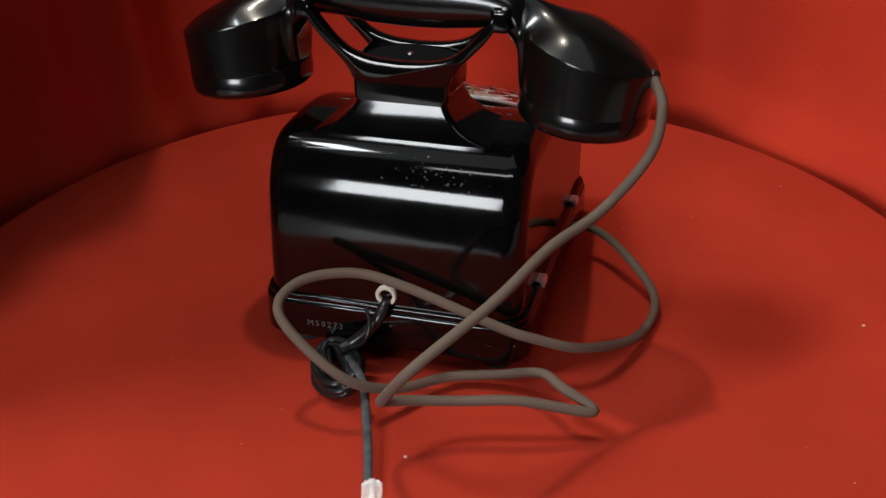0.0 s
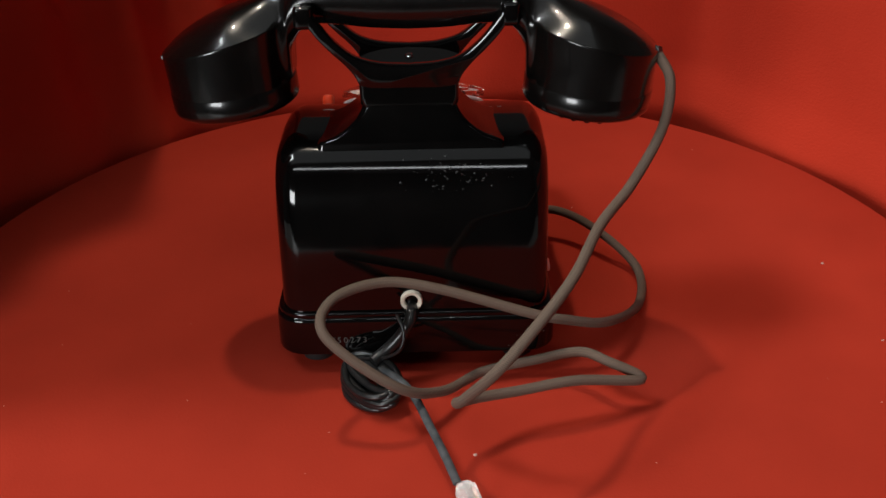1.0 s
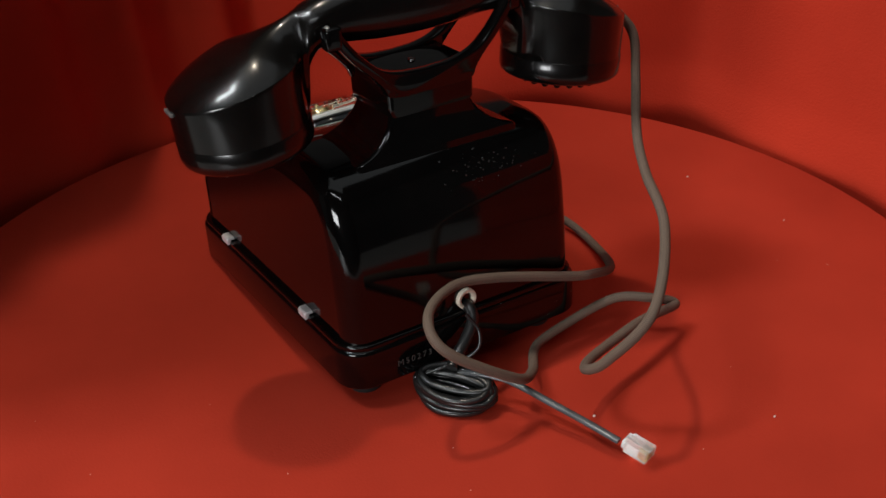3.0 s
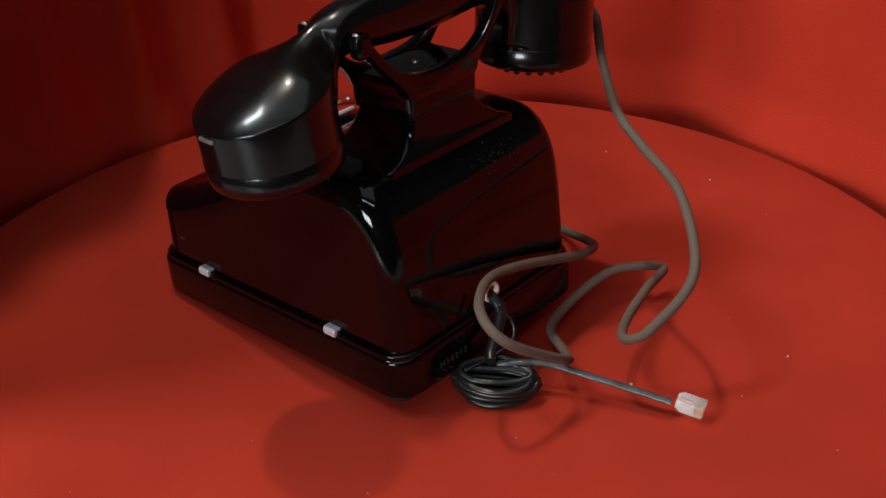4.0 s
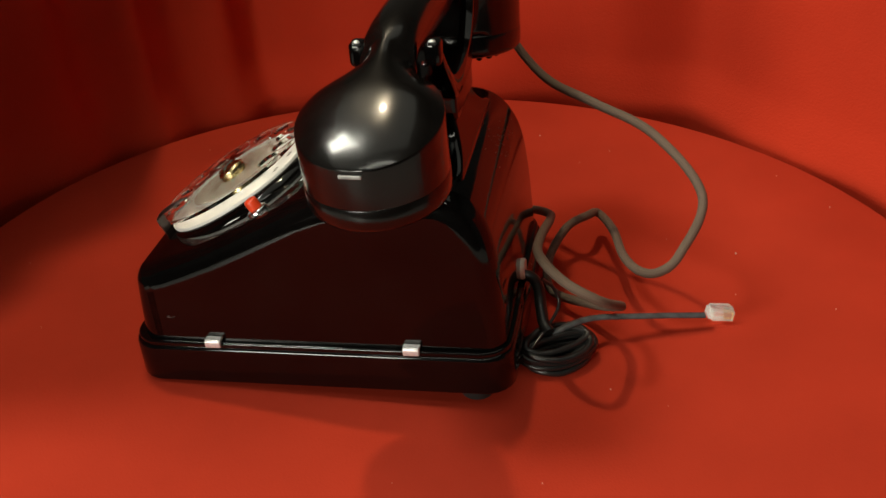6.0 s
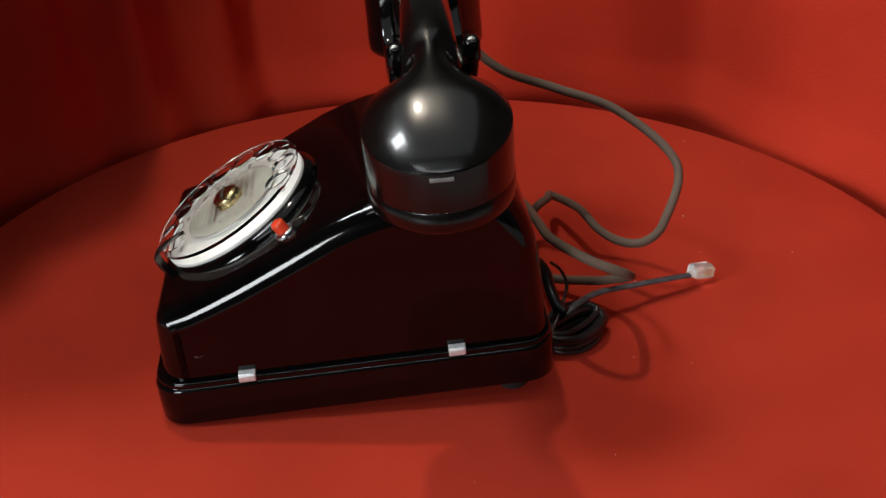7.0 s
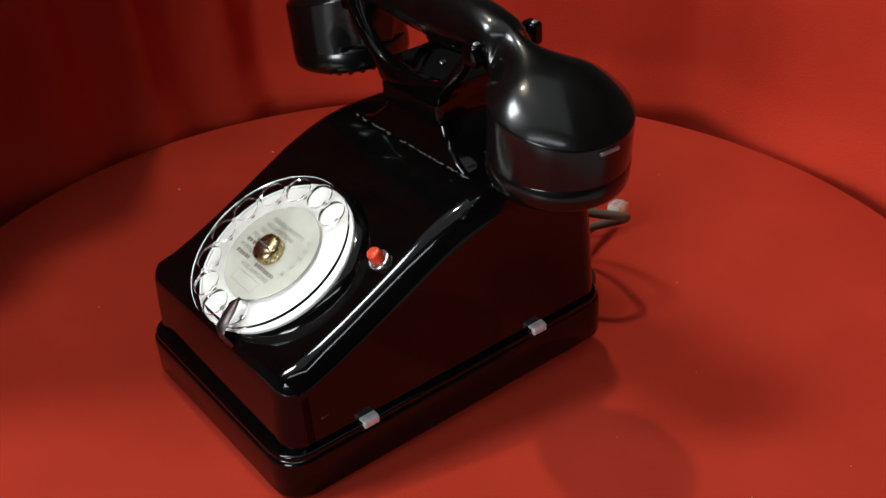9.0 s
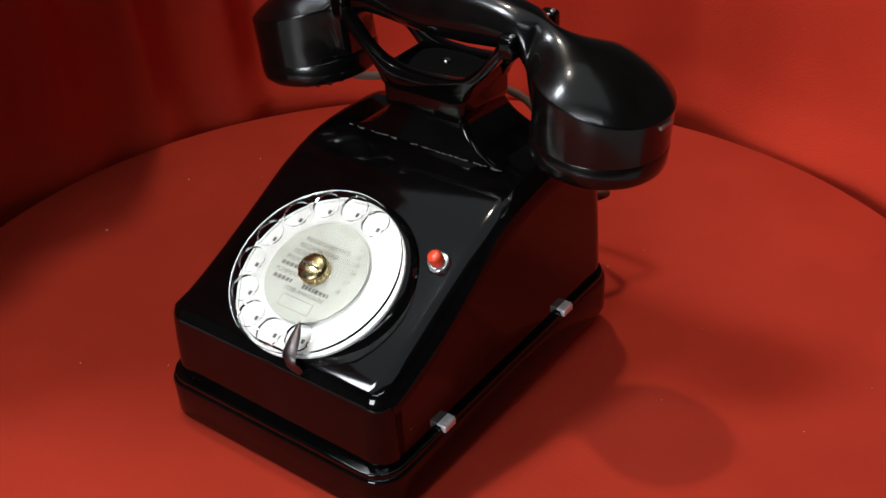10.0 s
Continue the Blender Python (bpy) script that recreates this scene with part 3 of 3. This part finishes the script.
def build_handset():
    h = empty("telephone_handset", HANDSET)
    # stations from the middle of the grip to the cup's outer wall
    def between(table, x):
        """Smooth curve through the stations of a table."""
        for k in range(len(table) - 1):
            (x0, v0), (x1, v1) = table[k], table[k + 1]
            if x <= x1:
                xa, va = table[max(k - 1, 0)]
                xb, vb = table[min(k + 2, len(table) - 1)]
                m0, m1 = (v1 - va) / (x1 - xa), (vb - v0) / (xb - x0)
                h_, u = x1 - x0, (x - x0) / (x1 - x0)
                return (2 * u ** 3 - 3 * u ** 2 + 1) * v0 + (u ** 3 - 2 * u ** 2 + u) * h_ * m0 + (3 * u ** 2 - 2 * u ** 3) * v1 + (u ** 3 - u ** 2) * h_ * m1
        return table[-1][1]

    top = ((0, 163), (20, 162.6), (36, 161.0), (44, 158.8), (50, 156.4), (57, 153.6), (66, 150.6), (76, 147.2), (86, 142.8), (93, 139.0), (98, 135.6), (101.5, 132.8), (103.8, 130.6), (104.9, 129.5), (105.5, 128.8))
    under = ((0, 138), (16, 138.6), (28, 140), (36, 140.6), (41, 140.2), (44.5, 138.6), (47.0, 135.4), (48.6, 132.5), (49.6, 128), (50.4, 118.6), (105.5, 112.5))
    plateau = ((0, 10.3), (36, 10.5), (46, 10.8), (52, 11.8), (58, 14.2), (64, 18.4), (70, 23.2), (76, 26.6), (78, 27.0))
    CUP, CENTRE, SHEAR = 27.4, 78.1, 0.105

    def cup(x):
        return math.sqrt(max(CUP ** 2 - (x - CENTRE) ** 2, 0))

    xs = [0, 8, 16, 24, 31, 37, 41, 44, 46, 47.6, 48.8, 49.6, 50.2, 50.74, 51.2, 52, 53, 54.5, 56, 58, 60, 62.5, 65, 67.5, 70, 73, 76, 79, 82, 85, 88, 91, 93.5, 96, 98, 100, 101.6, 102.8, 103.7, 104.4, 104.9, 105.3, 105.46, 105.5]
    half = []
    for x in xs:
        wt = cup(x) if x > CENTRE else between(plateau, x)
        half.append((x, between(top, x), between(under, x), wt, max(cup(x) if x > 50.7 else 0, wt)))
    rings = []
    both = [(-h_[0], *h_[1:]) for h_ in reversed(half[1:])] + half
    over, sides, below = 40, 7, 20
    for x, zt, zb, wt, wb in both:
        ring = []
        ax = abs(x)
        u = min(max((ax - 44) / 14, 0), 1)
        blend = u * u * (3 - 2 * u)
        # height of the ridge where the upright wall of the cup meets its crown
        ridge = min(129.0 + (105.5 - ax) * 0.27, zt - 0.25)
        zw = (zt + zb) / 2 * (1 - blend) + ridge * blend
        for k in range(over + 1):
            a = math.pi * k / over
            c, s = math.cos(a), math.sin(a)
            round_y, round_z = math.copysign(abs(c) ** 0.92, c), abs(s) ** 0.92
            crown = math.copysign(1 - (1 - abs(c)) ** 1.12, c)
            y = round_y * wb * (1 - blend) + crown * wb * blend
            swell = min(max((ax - 56) / 18, 0), 1)
            ratio = wb / max(wt, 1)
            bell = (1 - math.exp(-1.6 * (crown * ratio) ** 2)) / max(1 - math.exp(-1.6 * ratio ** 2), 0.1)
            rise = round_z * (1 - blend) + (1 - (bell * (1 - swell) + abs(crown) ** 2.9 * swell)) * blend
            if k in (0, over):
                rise -= 0.9 * blend / max(zt - zw, 0.5)
            ring.append((x, y, zw + rise * (zt - zw)))
        low = []
        for k in range(1, sides + 1):
            a = 0.5 * math.pi * k / (sides + 1)
            f = (0.06, 0.16, 0.32, 0.5, 0.68, 0.86, 1.0)[k - 1]
            low.append((wb * (math.cos(a) ** 0.92 * (1 - blend) + blend), zw - (zw - zb) * (math.sin(a) ** 0.92 * (1 - blend) + f * blend)))
        ye, ze = low[-1]
        lower = [(-y, z) for y, z in low]
        for k in range(1, below):
            v = -1 + 2 * k / below
            lower.append((ye * v, ze + (zb - ze) * (1 - abs(v))))
        lower += [(y, z) for y, z in reversed(low)]
        ring += [(x, y, z) for y, z in lower]
        # the cups lean: their open ends lie nearer the middle than their crowns
        lean = SHEAR * min(max((ax - 46) / 6, 0), 1)
        rings.append([(px - math.copysign(lean * max(129 - pz, 0), x), py, pz) for px, py, pz in ring])
    body = loft(rings, cap=False)
    bmesh.ops.remove_doubles(body, verts=body.verts[:], dist=0.01)
    part("grip", body, BLACK_GRIP, h, "glossy black bakelite grip", 80, at=mm(0, 0, 0))
    for s in (-1, 1):
        deep = 11.0
        name = "earpiece_cap" if s < 0 else "mouthpiece_cap"
        seat = mm(s * 76.7, 0, 115.75, 0, s * 6.2, 0)
        cap = part(name, lathe([(26.4, 1.5), (26.7, -0.2), (27.2, -0.4), (27.5, -0.8), (27.5, 3 - deep), (27.0, 1.5 - deep), (25.8, 0.4 - deep), (23.0, -deep), (21.4, -deep), (20.6, 1.2 - deep), (12, 1.6 - deep), (2, 2.0 - deep)], 64), BLACK_GRIP, h, at=seat)
        if s > 0:
            part("grille", lathe([(19.8, 2.5 - deep), (19.6, -0.6 - deep), (18.8, -1.4 - deep), (10, -2.0 - deep), (2, -2.2 - deep)], 40), BLACK_GRIP, cap)
            for k in range(20):
                a = 2 * math.pi * k / 20
                part("grille_knob", lathe([(1.6, 2.5), (1.5, -1.1), (0.8, -1.7)], 8), BLACK_GRIP, cap, at=mm(17.6 * math.cos(a), 17.6 * math.sin(a), -1.4 - deep))
    part("maker_mark", slab(-4.2, 4.2, -0.5, 0.7, -0.65, 0.65, 0.2, 0.1), STUD, h, "small pale stamped bar", at=mm(-105.3, 0.2, 126.6, 0, 6, 0) @ pose(0, 0, 0, 0, 0, 90))
    part("cord_bush", lathe([(3.2, 0), (3.1, 3), (2.6, 5)], 20), RUBBER, h, at=mm(101.6, -3, 127, 0, 75, -25))
    return tagged(h, "glossy black bakelite handset lying on the telephone cradle", "handset")


handset = build_handset()


# ---- movement ----
def motions():
    for thing, rest in ((turntable, TURNTABLE), (telephone, TELEPHONE), (handset, HANDSET)):
        walk(thing, [(k * 0.25, pose(0, 0, 0, 0, 0, DEGREES_PER_SECOND * k * 0.25) @ rest) for k in range(41)])


motions()
